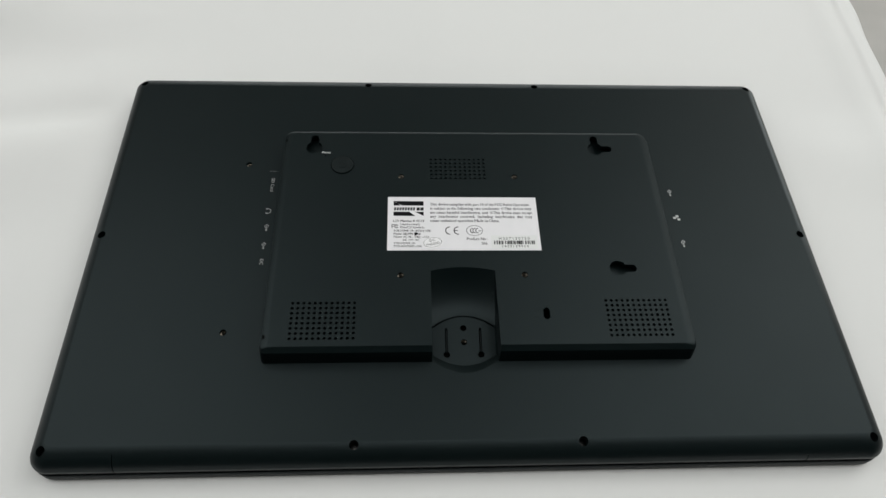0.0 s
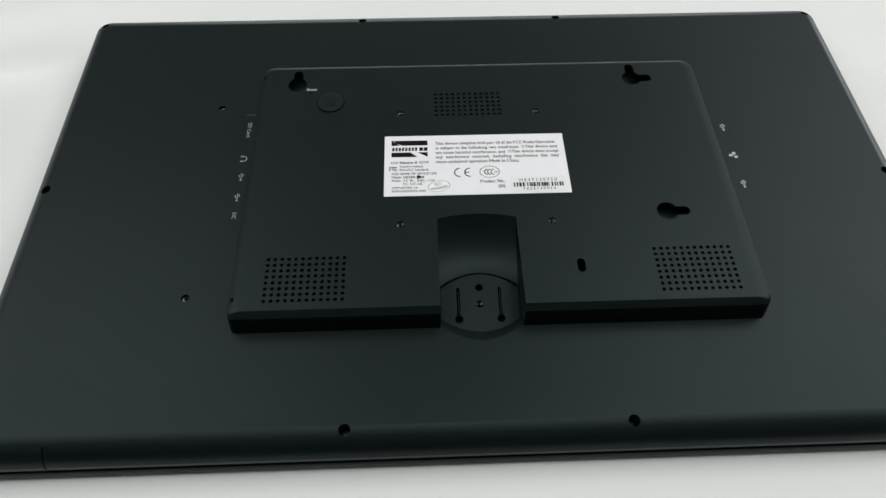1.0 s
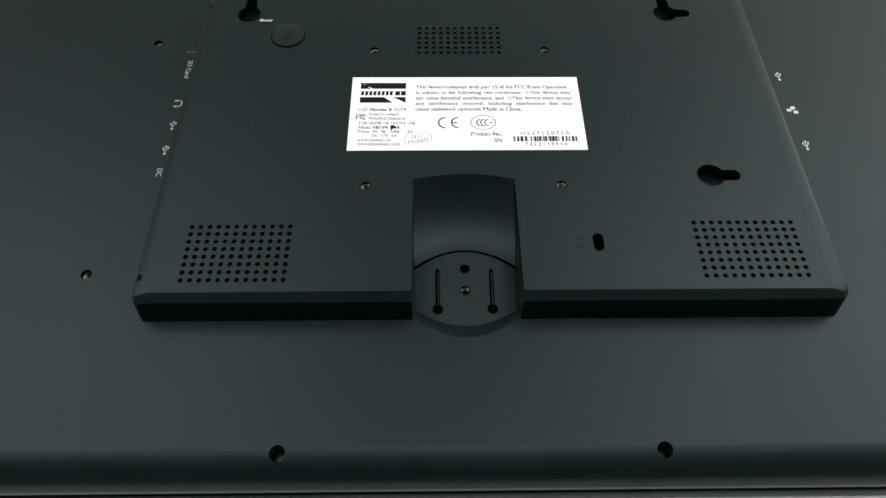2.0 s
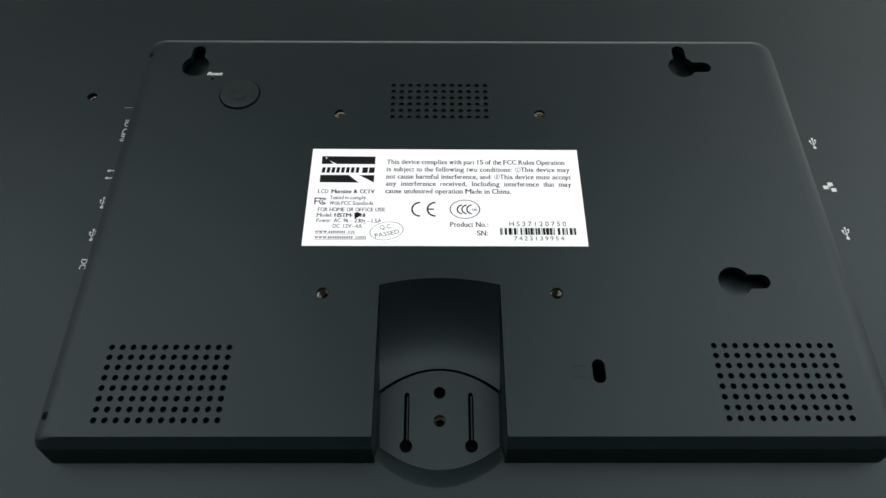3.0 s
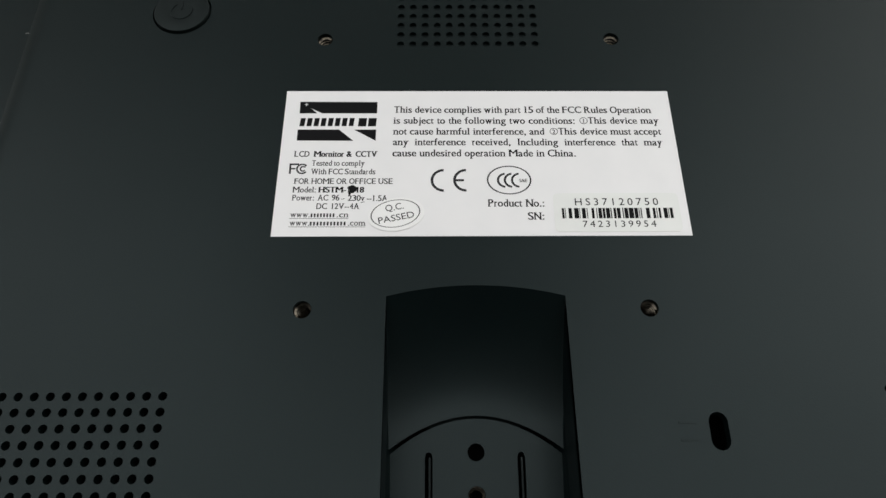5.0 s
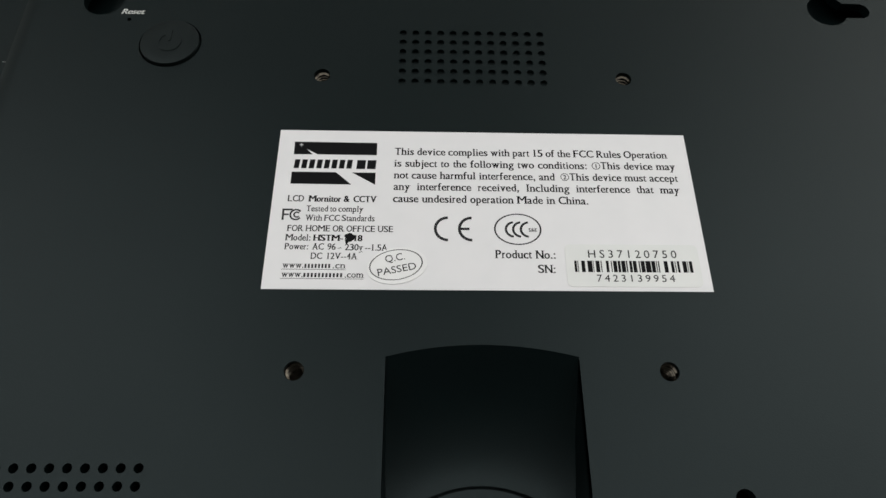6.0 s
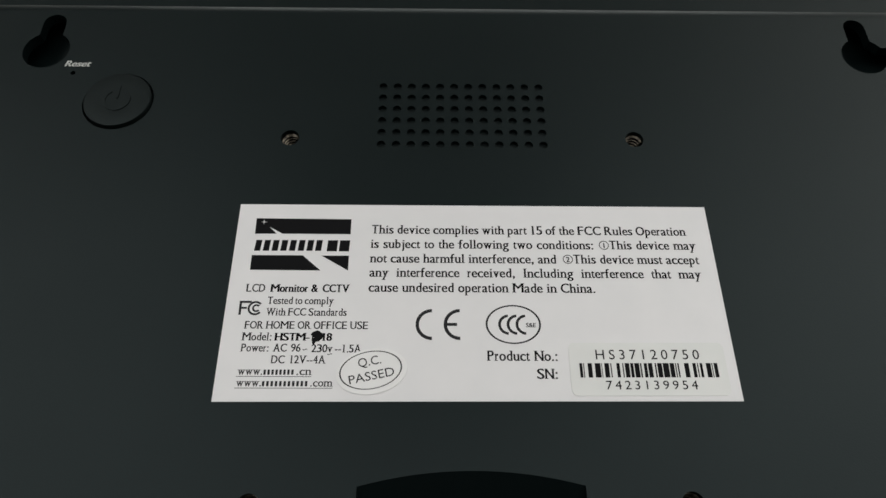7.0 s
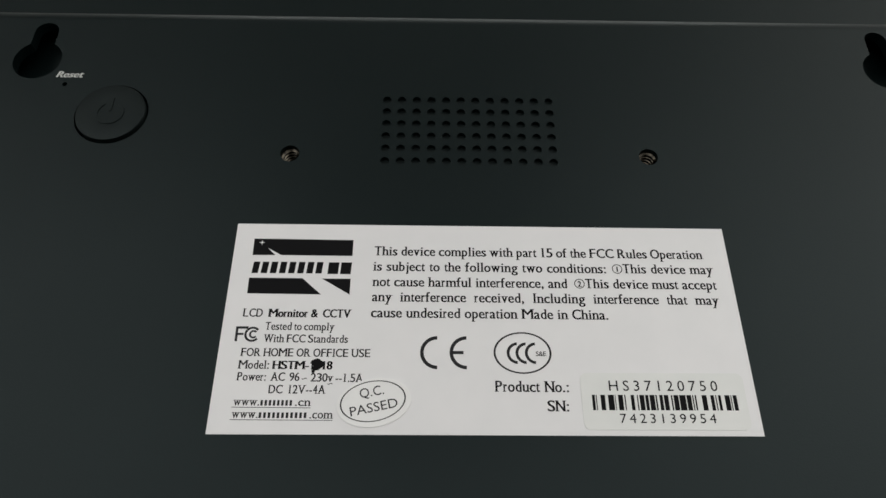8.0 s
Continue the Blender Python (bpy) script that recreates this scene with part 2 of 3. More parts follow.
def glyph(c):
    """The outline of one letter of the built-in font, as a mesh, with its flat stroke ends: first and last x, height."""
    if c not in GLYPHS:
        curve = bpy.data.curves.new("letter", "FONT")
        curve.body, curve.extrude, curve.resolution_u = c, 0.001, 3
        mesh = mesh_of(new("letter", curve))
        ends = set()
        for e in mesh.edges:
            a, b = (mesh.vertices[i].co for i in e.vertices)
            wide = abs(a.x - b.x)
            if abs(a.y - b.y) < 0.003 and 0.06 < wide < 0.125 and a.z > 0 and b.z > 0:
                if any(abs(a.y - level) < 0.005 for level in (0.0, 0.449, 0.682, -0.23)):
                    ends.add((round(min(a.x, b.x), 3), round(max(a.x, b.x), 3), round(a.y, 3)))
        GLYPHS[c] = mesh, sorted(ends)
    return GLYPHS[c]


def printed(text, x0, x1, y, top, cap, size, weight=0.12, turn=-0.3, thick=0.012):
    """A bmesh of a line of book print: letters of the built-in font, fitted to a book face's widths and given serifs.
    size: of the face across; what is left between x0 and x1 goes into the word spaces, or into the letters of a single word."""
    advance = [WIDTHS.get(c, 500) / 1000 for c in text]
    gaps, inked = text.count(" "), sum(w for c, w in zip(text, advance) if c != " ")
    if not gaps:
        size = (x1 - x0) / inked
    space = (x1 - x0 - inked * size) / gaps if gaps else 0.0
    tall, x, bm = cap / 0.682, 0.0, bmesh.new()
    ct, st = math.cos(radians(turn)), math.sin(radians(turn))

    def put(u, v, z):
        return ((x0 + u * ct - v * st) * MM, (y + u * st + v * ct) * MM, (top + z) * MM)

    for c, w in zip(text, advance):
        if c == " ":
            x += space
            continue
        mesh, ends = glyph(c)
        xs = [v.co.x for v in mesh.vertices]
        low, high = min(xs), max(xs)
        pad = 0.03 if c in ROUND else 0.065
        k = 0.95 if c in NARROW else (w - 2 * pad) / (high - low)
        begin = x + (w - k * (high - low)) / 2 * size
        for shift in (-weight / 2, 0.0, weight / 2) if weight else (0.0,):
            first = len(bm.verts)
            bm.from_mesh(mesh)
            bm.verts.ensure_lookup_table()
            for v in bm.verts[first:]:
                v.co = put(begin + (v.co.x - low) * k * size + shift, v.co.y * tall, (thick + shift * 0.01) if v.co.z > 0 else 0.0)
        if c not in ".,:-~":
            for a, b, level in ends:
                lower_top = c.islower() and c not in "vwyxk" and level > 0.1
                left, right = 0.075, (0.0 if lower_top or (c == "1" and level > 0.1) else 0.075)
                up, down = (0.042, 0.0) if level < 0.1 else (0.0, 0.042)
                u0, u1 = begin + ((a - low) * k - left) * size, begin + ((b - low) * k + right) * size + weight / 2
                v0, v1 = (level - down) * tall, (level + up) * tall
                low_z, high_z = [bm.verts.new(put(u, v, 0.0)) for u, v in ((u0, v0), (u1, v0), (u1, v1), (u0, v1))], [
                    bm.verts.new(put(u, v, thick + 0.002)) for u, v in ((u0, v0), (u1, v0), (u1, v1), (u0, v1))]
                bm.faces.new(high_z)
                for i in range(4):
                    bm.faces.new((low_z[i], low_z[(i + 1) % 4], high_z[(i + 1) % 4], high_z[i]))
        x += w * size
    return bm


def strokes(bm, points, width, top, thick=0.012):
    """Adds a flat stroke of that width along points, in millimetres."""
    for (ax, ay), (bx, by) in zip(points, points[1:]):
        d = Vector((bx - ax, by - ay)).normalized()
        nx, ny = -d.y * width / 2, d.x * width / 2
        ex, ey = d.x * width * 0.2, d.y * width * 0.2
        flat(bm, [(ax - ex + nx, ay - ey + ny), (ax - ex - nx, ay - ey - ny), (bx + ex - nx, by + ey - ny), (bx + ex + nx, by + ey + ny)], top, thick)
    return bm


def flat(bm, loop, top, thick=0.012):
    """Adds a thin flat shape to a bmesh."""
    low = [bm.verts.new((x * MM, y * MM, top * MM)) for x, y in loop]
    high = [bm.verts.new((x * MM, y * MM, (top + thick) * MM)) for x, y in loop]
    bm.faces.new(high)
    bm.faces.new(list(reversed(low)))
    n = len(loop)
    for i in range(n):
        j = (i + 1) % n
        bm.faces.new((low[i], low[j], high[j], high[i]))
    return bm


def arc_band(bm, cx, cy, outer, inner, start, end, top, ry=1.0, n=24, thick=0.012, turn=0.0):
    """Adds a flat curved band from one angle to another, counter-clockwise, in degrees."""
    ct, st = math.cos(radians(turn)), math.sin(radians(turn))

    def at(r, a):
        u, v = r * math.cos(a), r * ry * math.sin(a)
        return (cx + u * ct - v * st, cy + u * st + v * ct)
    for i in range(n):
        a, b = radians(start + (end - start) * i / n), radians(start + (end - start) * (i + 1) / n)
        flat(bm, [at(outer, a), at(outer, b), at(inner, b), at(inner, a)], top, thick)
    return bm


def box(bm, x0, x1, y0, y1, z0, z1):
    """Adds a box in metres."""
    m = Matrix.LocRotScale(((x0 + x1) / 2, (y0 + y1) / 2, (z0 + z1) / 2), None, (x1 - x0, y1 - y0, z1 - z0))
    bmesh.ops.create_cube(bm, size=1.0, matrix=m)
    return bm


def structure(name, dims, mat, label):
    ob = part(name, box(bmesh.new(), *dims), mat)
    return tagged(ob, label, name.split("_")[0], "", "structure")


# ---- the room that closes the place ----
structure("floor", (-3.2, 3.2, -3.2, 3.2, -0.835, -0.735), FLOOR, "plain grey-beige floor below the table")
structure("ceiling", (-3.2, 3.2, -3.2, 3.2, 2.0, 2.1), CEILING, "plain white painted ceiling")
# Openings in these unseen walls are invented, one for each added side light.
wall_north = bmesh.new()
for dims in ((-3.2, -1.12, 3.0, 3.2, -0.735, 2.0), (1.52, 3.2, 3.0, 3.2, -0.735, 2.0), (-1.12, 1.52, 3.0, 3.2, -0.735, 0.03), (-1.12, 1.52, 3.0, 3.2, 0.47, 2.0)):
    box(wall_north, *dims)
tagged(part("wall_north", wall_north, WALL), "plain light grey painted wall, unseen, with an opening added for a side light", "wall", "", "structure")
# Unseen wall, made dark to blacken reflections in the front-facing surfaces.
structure("wall_south", (-3.2, 3.2, -3.2, -3.0, -0.735, 2.0), SHADE_WALL, "unseen wall, darkened to stand in for the camera operator's dark reflection")
wall_east = bmesh.new()
for dims in ((3.0, 3.2, -3.0, 1.38, -0.735, 2.0), (3.0, 3.2, 2.82, 3.0, -0.735, 2.0), (3.0, 3.2, 1.38, 2.82, -0.735, 0.07), (3.0, 3.2, 1.38, 2.82, 0.89, 2.0)):
    box(wall_east, *dims)
tagged(part("wall_east", wall_east, WALL), "plain light grey painted wall, unseen, with an opening added for a side light", "wall", "", "structure")
wall_west = bmesh.new()
for dims in ((-3.2, -3.0, -3.0, -0.42, -0.735, 2.0), (-3.2, -3.0, 2.02, 3.0, -0.735, 2.0), (-3.2, -3.0, -0.42, 2.02, -0.735, 0.07), (-3.2, -3.0, -0.42, 2.02, 0.89, 2.0)):
    box(wall_west, *dims)
tagged(part("wall_west", wall_west, WALL), "plain light grey painted wall, unseen, with an opening added for a side light", "wall", "", "structure")

# ---- table and cloth ----
table = tagged(new("table"), "plain wooden table hidden under a white cloth", "table")
part("tabletop", box(bmesh.new(), -0.80, 0.371, -0.75, 0.85, -0.030, 0.003), WOOD, table)
for lx, ly in ((-0.74, -0.69), (0.315, -0.69), (-0.74, 0.79), (0.315, 0.79)):
    part("leg", box(bmesh.new(), lx - 0.03, lx + 0.03, ly - 0.03, ly + 0.03, -0.735, -0.030), WOOD, table)


def cloth_height(x, y):
    """Soft folds round the monitor; flat under it."""
    def ridge(px, py, dx, dy, width, high, run):
        along, across = (x - px) * dx + (y - py) * dy, -(x - px) * dy + (y - py) * dx
        w = width * (1 + max(along, 0) * 2.0)
        return high * math.exp(-(across / w) ** 2) * (1 / (1 + math.exp(-(along - 0.02) / 0.03))) * math.exp(-max(along - run, 0) / 0.15)

    z = 0.0035 * noise.noise((x * 2.3, y * 2.3, 3.0)) + 0.0012 * noise.noise((x * 7, y * 7, 9.0))
    z += ridge(-0.25, 0.105, -0.98, -0.20, 0.034, 0.0055, 0.30)
    z -= ridge(-0.222, 0.138, -0.98, -0.17, 0.014, 0.008, 0.06)
    z -= ridge(-0.26, 0.045, -0.96, -0.28, 0.036, 0.006, 0.35)
    z += ridge(-0.315, 0.295, -0.72, -0.69, 0.024, 0.020, 0.4)
    z -= ridge(-0.28, 0.20, -0.99, -0.12, 0.030, 0.010, 0.4)
    z += ridge(0.27, 0.09, 0.9, -0.2, 0.03, 0.004, 0.10)
    z -= ridge(0.26, 0.13, 0.9, 0.1, 0.03, 0.003, 0.12)
    z += 0.003 * math.exp(-((x - 0.340) / 0.014) ** 2) + 0.0032 * math.exp(-((x - 0.3565) / 0.0045) ** 2)
    away = max(abs(x) - 0.238, abs(y) - 0.143)
    grow = min(max(away / 0.045, 0.0), 1.0)
    return z * grow * grow * (3 - 2 * grow) + 0.0148


def tablecloth():
    """One sheet over the table, its hem hanging over the edge on the x side."""
    bm = bmesh.new()
    xs = np.concatenate([np.linspace(-0.80, -0.40, 40), np.linspace(-0.395, 0.325, 140), np.linspace(0.328, 0.358, 18)])
    ys = np.concatenate([np.linspace(-0.75, -0.20, 50), np.linspace(-0.19, 0.34, 130), np.linspace(0.35, 0.85, 40)])
    rows = []
    for y in ys:
        row = [bm.verts.new((x, y, cloth_height(x, y))) for x in xs]
        wave = 0.006 * math.sin(y * 17 + 0.6) + 0.003 * math.sin(y * 41) + 0.014 * math.exp(-((y - 0.262) / 0.035) ** 2)
        base = cloth_height(xs[-1], y)
        for i in range(1, 7):
            a = radians(15 * i)
            row.append(bm.verts.new((0.358 + 0.020 * math.sin(a) + wave * (i / 6), y, base - 0.020 * (1 - math.cos(a)))))
        for i in range(1, 12):
            drop = i / 11
            row.append(bm.verts.new((0.378 + wave * (1 + 1.6 * drop) + 0.004 * drop, y, base - 0.020 - 0.42 * drop)))
        rows.append(row)
    for a, b in zip(rows, rows[1:]):
        for i in range(len(a) - 1):
            bm.faces.new((a[i], a[i + 1], b[i + 1], b[i]))
    return bm


cloth = part("tablecloth", tablecloth(), CLOTH, None, "white cotton cloth with soft folds spread over a table", 60)
tagged(cloth, "", "tablecloth")
thick = cloth.modifiers.new("thickness", "SOLIDIFY")
thick.thickness, thick.offset = 0.0012, -1

# ---- the monitor, lying face down ----
monitor = tagged(new("monitor"), "black plastic touch monitor lying face down on a white cloth", "monitor")
BACK, TOP = 36.5, 50.0          # heights of the shell's back and of the raised housing, mm
LEFT, RIGHT, HALF_Y = -235.4, 236.9, 144.8
REST = 15.0                     # height of the cloth under it, mm


def ring_at(inset_x, inset_y, z, corner):
    return at_height(rounded(LEFT + inset_x, RIGHT - inset_x, -HALF_Y + inset_y, HALF_Y - inset_y, [corner] * 4, 8), z)


def shell():
    """The rear shell: upright sides that roll over into a flat back."""
    rings = [ring_at(3.0, 3.0, 24.2, 8.0), ring_at(0.7, 0.7, 24.2, 9.5), ring_at(0.4, 0.4, 24.6, 9.5), ring_at(0, 0, 26.0, 9.8)]
    turn = [90 * (j / 60) ** 0.40 for j in range(61)]            # the roll turns fastest where it leaves the flat back
    inward = np.cumsum(np.cos(np.radians(turn)))[::-1]
    down = np.cumsum(np.sin(np.radians(turn)))
    for j in (50, 40, 32, 25, 19, 14, 10, 7, 5, 3, 2, 1, 0):
        k = 1 - (inward[60 - j] - inward[-1]) / (inward[0] - inward[-1])
        rings.append(ring_at(9.6 * k, 12.0 * k, BACK - (BACK - 26.0) * (down[j] - down[0]) / (down[-1] - down[0]), 9.8 - 6 * k))
    return loft(rings)


SCREWS = [(x, y) for x in (-227.1, 227.9) for y in (-135.1, 135.5)] + [(x, y) for x in (-62.5, 62.9) for y in (-134.8, 135.4)] + [(-226.9, 1.0), (228.0, 0.6)]
SIDE_INSERTS = [(-141.4, -67.9), (-141.4, 58.2)]


def mount_outline(half, front, back=-36.0, bulge=6.4):
    """The outline of the stand's seat: straight sides and a bowed front."""
    out = [(-half, back)]
    for i in range(17):
        u = -1 + i / 8
        out.append((half * u, front + bulge * u * u))
    return out + [(half, back)]


cut = bmesh.new()
for x, y in SCREWS:
    join(cut, loft([at_height(circle(x, y, 2.6, 20), z) for z in (28.0, 40.0)]))
for x, y in SIDE_INSERTS:
    join(cut, loft([at_height(circle(x, y, 2.05, 20), z) for z in (30.0, 40.0)]))
seat_cut = [at_height(mount_outline(17.6, -88.2, bulge=6.9), 29.0), at_height(mount_outline(18.6, -88.9, bulge=6.9), 33.0)]
for f in (0.0, 0.15, 0.3, 0.45, 0.6, 0.75, 0.9, 1.0):         # the lip eases out into the shell's back
    seat_cut.append(at_height(mount_outline(19.05 + 0.55 * f, -89.3 - 5.7 * f, bulge=6.9 + 1.6 * f), 34.45 + (BACK - 34.45) * (1 - (1 - f) ** 1.25)))
join(cut, loft(seat_cut + [at_height(mount_outline(19.7, -95.8, bulge=8.6), 38.0)]))
for x, high, deep in ((-189.8, 35.2, -135.6), (189.8, 31.0, -139.4)):
    join(cut, loft([[(x + dx, y, z) for dx, y in ((-0.28, -150.0), (0.28, -150.0), (0.28, yy), (-0.28, yy))] for z, yy in ((20.0, -143.6), (27.0, -143.4), (high, deep))]))
bmesh.ops.recalc_face_normals(cut, faces=cut.faces)
cut_mesh = bpy.data.meshes.new("cutter")
cut.to_mesh(cut_mesh)
cut.free()
cutter = new("cutter", cut_mesh)
raw_bm = shell()
bmesh.ops.recalc_face_normals(raw_bm, faces=raw_bm.faces)
raw = part("raw_shell", raw_bm, SHELL)
holes = raw.modifiers.new("holes", "BOOLEAN")
holes.operation, holes.solver, holes.object = "DIFFERENCE", "EXACT", cutter
shell_mesh = mesh_of(raw)
bpy.data.objects.remove(cutter)
shell_mesh.name = "rear_shell"
finish(shell_mesh, 14)
rear_shell = new("rear_shell", shell_mesh)
rear_shell.parent = monitor
soft_normals = rear_shell.modifiers.new("even_shading", "WEIGHTED_NORMAL")
soft_normals.keep_sharp, soft_normals.weight = True, 80
tagged(rear_shell, "satin black plastic rear shell with rounded edges")


def bezel_ring(grow, z):
    return at_height(rounded(LEFT - grow, RIGHT + grow, -HALF_Y - grow, HALF_Y + grow, [11.0 + grow] * 4, 8), z)


bezel = loft([bezel_ring(-2.6, REST), bezel_ring(-1.0, REST + 0.9), bezel_ring(0.5, REST + 1.5), bezel_ring(0.9, REST + 2.4), bezel_ring(0.75, 22.9), bezel_ring(0.4, 23.4),
              bezel_ring(0.2, 23.4), bezel_ring(-0.9, 22.2), bezel_ring(-3.6, 22.2), bezel_ring(-3.6, 24.4)])
part("front_bezel", bezel, BEZEL, monitor, "thin black front bezel below a seam", 35)

# recessed screws along the rim
for x, y in SCREWS:
    head = lathe(x, y, [(2.3, 28.0), (2.3, 29.2), (1.9, 29.9), (1.0, 30.1), (0.45, 30.1), (0.45, 29.3), (0.01, 29.2)], 16)
    part("screw", head, STEEL, monitor, "recessed dark steel screw", 40)


def thread(cx, cy, top, deep, outer, inner, pitch=0.95, n=28):
    """A threaded bush: a narrow rim and a helical ridge running down its bore."""
    bm = lathe(cx, cy, [(outer, top - deep), (outer, top - 0.2), (outer - 0.12, top - 0.08), (inner + 0.2, top - 0.08), (inner + 0.12, top - 0.2)], n)
    turns = int(deep / pitch)
    profile = ((0.20, 0.0), (-0.26, 0.26), (-0.26, 0.62), (0.20, 0.96))      # outwards from the bore, share of the pitch
    rings = []
    for k in range(turns * n + 1):
        a, drop = 2 * math.pi * k / n, pitch * k / n
        rings.append([(cx + (inner + r) * math.cos(a), cy + (inner + r) * math.sin(a), top - 0.2 - drop - share * pitch) for r, share in profile])
    join(bm, loft(rings, False, False, False))
    join(bm, lathe(cx, cy, [(inner + 0.2, top - 0.2), (inner + 0.2, top - deep), (0.01, top - deep)], n))
    return bm


for x, y in SIDE_INSERTS:
    part("threaded_insert", thread(x, y, BACK - 1.5, 4.6, 2.02, 1.7), BRASS, monitor, "small brass threaded insert", 20)

# ---- the raised housing ----
housing_x0, housing_x1, housing_y0, housing_y1 = -116.4, 133.6, -86.2, 77.1
NECK = 19.5


def housing_ring(k, z, front):
    """From the neck's one side right round to its other side. k: how far its edge roll goes in, from 1 to 0; front: the inset of the front side."""
    loop = rounded(housing_x0 + 5.0 * k, housing_x1 - 6.0 * k, housing_y0 + front, housing_y1 - 3.0 * k, [2.4, 3.2, 7.0 - 3.0 * k, 6.0 - 2.5 * k], 8)
    return at_height([(NECK, housing_y0 + front)] + loop[9:] + loop[:9] + [(-NECK, housing_y0 + front)], z)


def recess_top(u):
    """Back edge of the neck recess across its width, u from -1 to 1."""
    return -32.0 - 2.5 * u * u


outline = [p[:2] for p in housing_ring(1.0, 0, 3.0)] + [(NECK * (-1 + i / 8), recess_top(-1 + i / 8)) for i in range(17)]
VENTS = [(-100.1 + 3.255 * c, -56.0 - 3.215 * r) for r in range(8) for c in range(12)]
VENTS += [(84.3 + 3.265 * c, -55.4 - 3.225 * r) for r in range(8) for c in range(12)]
VENTS += [(-17.75 + 3.2 * c, 51.8 - 3.18 * r) for r in range(6) for c in range(12)]
INSERTS = [(sx * 37.5, sy * 37.5) for sx in (-1, 1) for sy in (-1, 1)]
BUTTON_AT = (-76.4, 47.2)
loops = [outline] + [circle(x, y, 0.93, 12) for x, y in VENTS] + [circle(x, y, 2.0, 24) for x, y in INSERTS]
loops += [circle(*BUTTON_AT, 7.75, 48), circle(-88.2, 55.1, 0.55, 10), capsule(48.0, -63.6, 3.9, 7.6)]
loops += [keyhole(-95.9, 61.9, 5.3, (90,), half=2.7, reach=11.0), keyhole(95.5, 61.9, 5.3, (90, 0)), keyhole(95.7, -33.2, 5.3, (0,))]
body = slab(loops, TOP, 2.4)

# the skirt: a soft roll on three sides, a straight bevel along the front, and walls with a little draft
SKIRT = [(1 - 0.94 * u / 8, 0.9 * (u / 8) ** 2, 3.0 - 1.1 * (u / 8) ** 2) for u in range(9)] + [(0.02, 1.25, 1.46), (0.0, 1.7, 0.9), (0.0, 2.4, 0.0), (-0.2, 13.9, -1.5)]
skirt = [housing_ring(k, TOP - drop, front) for k, drop, front in SKIRT]
join(body, loft(list(reversed(skirt)), False, False, False))
for side in (-1, 1):
    wall = [(-33.0, TOP)] + [(housing_y0 + front, TOP - drop) for _, drop, front in SKIRT[:-1]] + [(housing_y0 - 1.85, 33.6), (-33.0, 33.6)]
    one = bmesh.new()
    a = [one.verts.new((side * NECK * MM, y * MM, z * MM)) for y, z in wall]
    b = [one.verts.new((side * (NECK + 1.8) * MM, y * MM, z * MM)) for y, z in wall[:1] + [(y + 0.01, z - 0.01) for y, z in wall[1:]]]
    one.faces.new(a)
    one.faces.new(list(reversed(b)))
    join(body, one)
bmesh.ops.recalc_face_normals(body, faces=body.faces)
housing = part("rear_housing", body, SHELL, monitor, "raised black plastic housing with vent holes", 32)

# the hollow under the vents: black plates stand in for its shade
part("shade_backing", box(bmesh.new(), -0.112, 0.129, -0.030, 0.072, 0.0368, 0.0380), DARK, housing)
part("shade_backing", box(bmesh.new(), -0.112, -0.0225, -0.083, -0.0305, 0.0368, 0.0380), DARK, housing)
part("shade_backing", box(bmesh.new(), 0.0225, 0.129, -0.083, -0.0305, 0.0368, 0.0380), DARK, housing)

# shallow pockets under the hanging slots
for x, y in ((-95.9, 61.9), (95.5, 61.9), (95.7, -33.2)):
    part("slot_pocket", box(bmesh.new(), (x - 9) * MM, (x + 13) * MM, (y - 8) * MM, (y + 12.5) * MM, 0.0425, 0.0437), SHELL, housing)
part("vent_backing", box(bmesh.new(), -0.021, 0.021, 0.033, 0.0545, 0.0475, 0.0490), BUTTON, housing)
for x, y in INSERTS:
    part("threaded_insert", thread(x, y, TOP - 0.8, 8.0, 2.0, 1.72), BRASS, housing, "brass threaded insert sunk in a hole", 20)


# the scooped neck recess, the seat of the stand and its fixings
def scoop():
    rings = []
    for j in range(15):
        ring = []
        for i in range(17):
            u = -1 + i / 8
            y0, y1 = recess_top(u), -57.3 - 7.6 * u * u
            k = j / 14
            ring.append((NECK * u, y0 + (y1 - y0) * k, TOP - (TOP - 34.9) * (0.15 * k + 0.85 * (1 - (1 - k) ** 2))))
        rings.append(ring)
    return loft(rings, False, False, False)


part("neck_recess", scoop(), SHELL, housing, "scooped black recess for a stand", 50)

seat_outline = [(19.0 * (-1 + i / 8), -57.9 - 7.6 * (-1 + i / 8) ** 2) for i in range(16, -1, -1)]
seat_outline += [(19.0 * (-1 + i / 8), -89.3 + 6.9 * (-1 + i / 8) ** 2) for i in range(17)]
C1, C2 = (0.0, -65.1), (0.0, -74.0)
slots = []
for sx in (-10.4, 9.9):
    hole = [(sx + 2.0 * math.cos(a), -81.7 + 2.0 * math.sin(a)) for a in [radians(115 + 310 * i / 20) for i in range(21)]]
    slots.append(hole + [(sx + 0.85, -66.2), (sx + 0.6, -65.3), (sx, -65.0), (sx - 0.6, -65.3), (sx - 0.85, -66.2)])
seat = slab([seat_outline, circle(*C1, 1.9, 24), circle(*C2, 1.9, 24)] + slots, 34.5, 1.0)
for v in seat.verts:            # it falls a little towards the front
    v.co.z += 0.07 * min(0.0, 0.058 + v.co.y)
stand_seat = part("stand_seat", seat, SHELL, monitor, "black stand seat with slots and holes")
part("threaded_insert", thread(*C2, 33.0, 4.2, 1.85, 1.5), BRASS, stand_seat, "brass threaded insert")
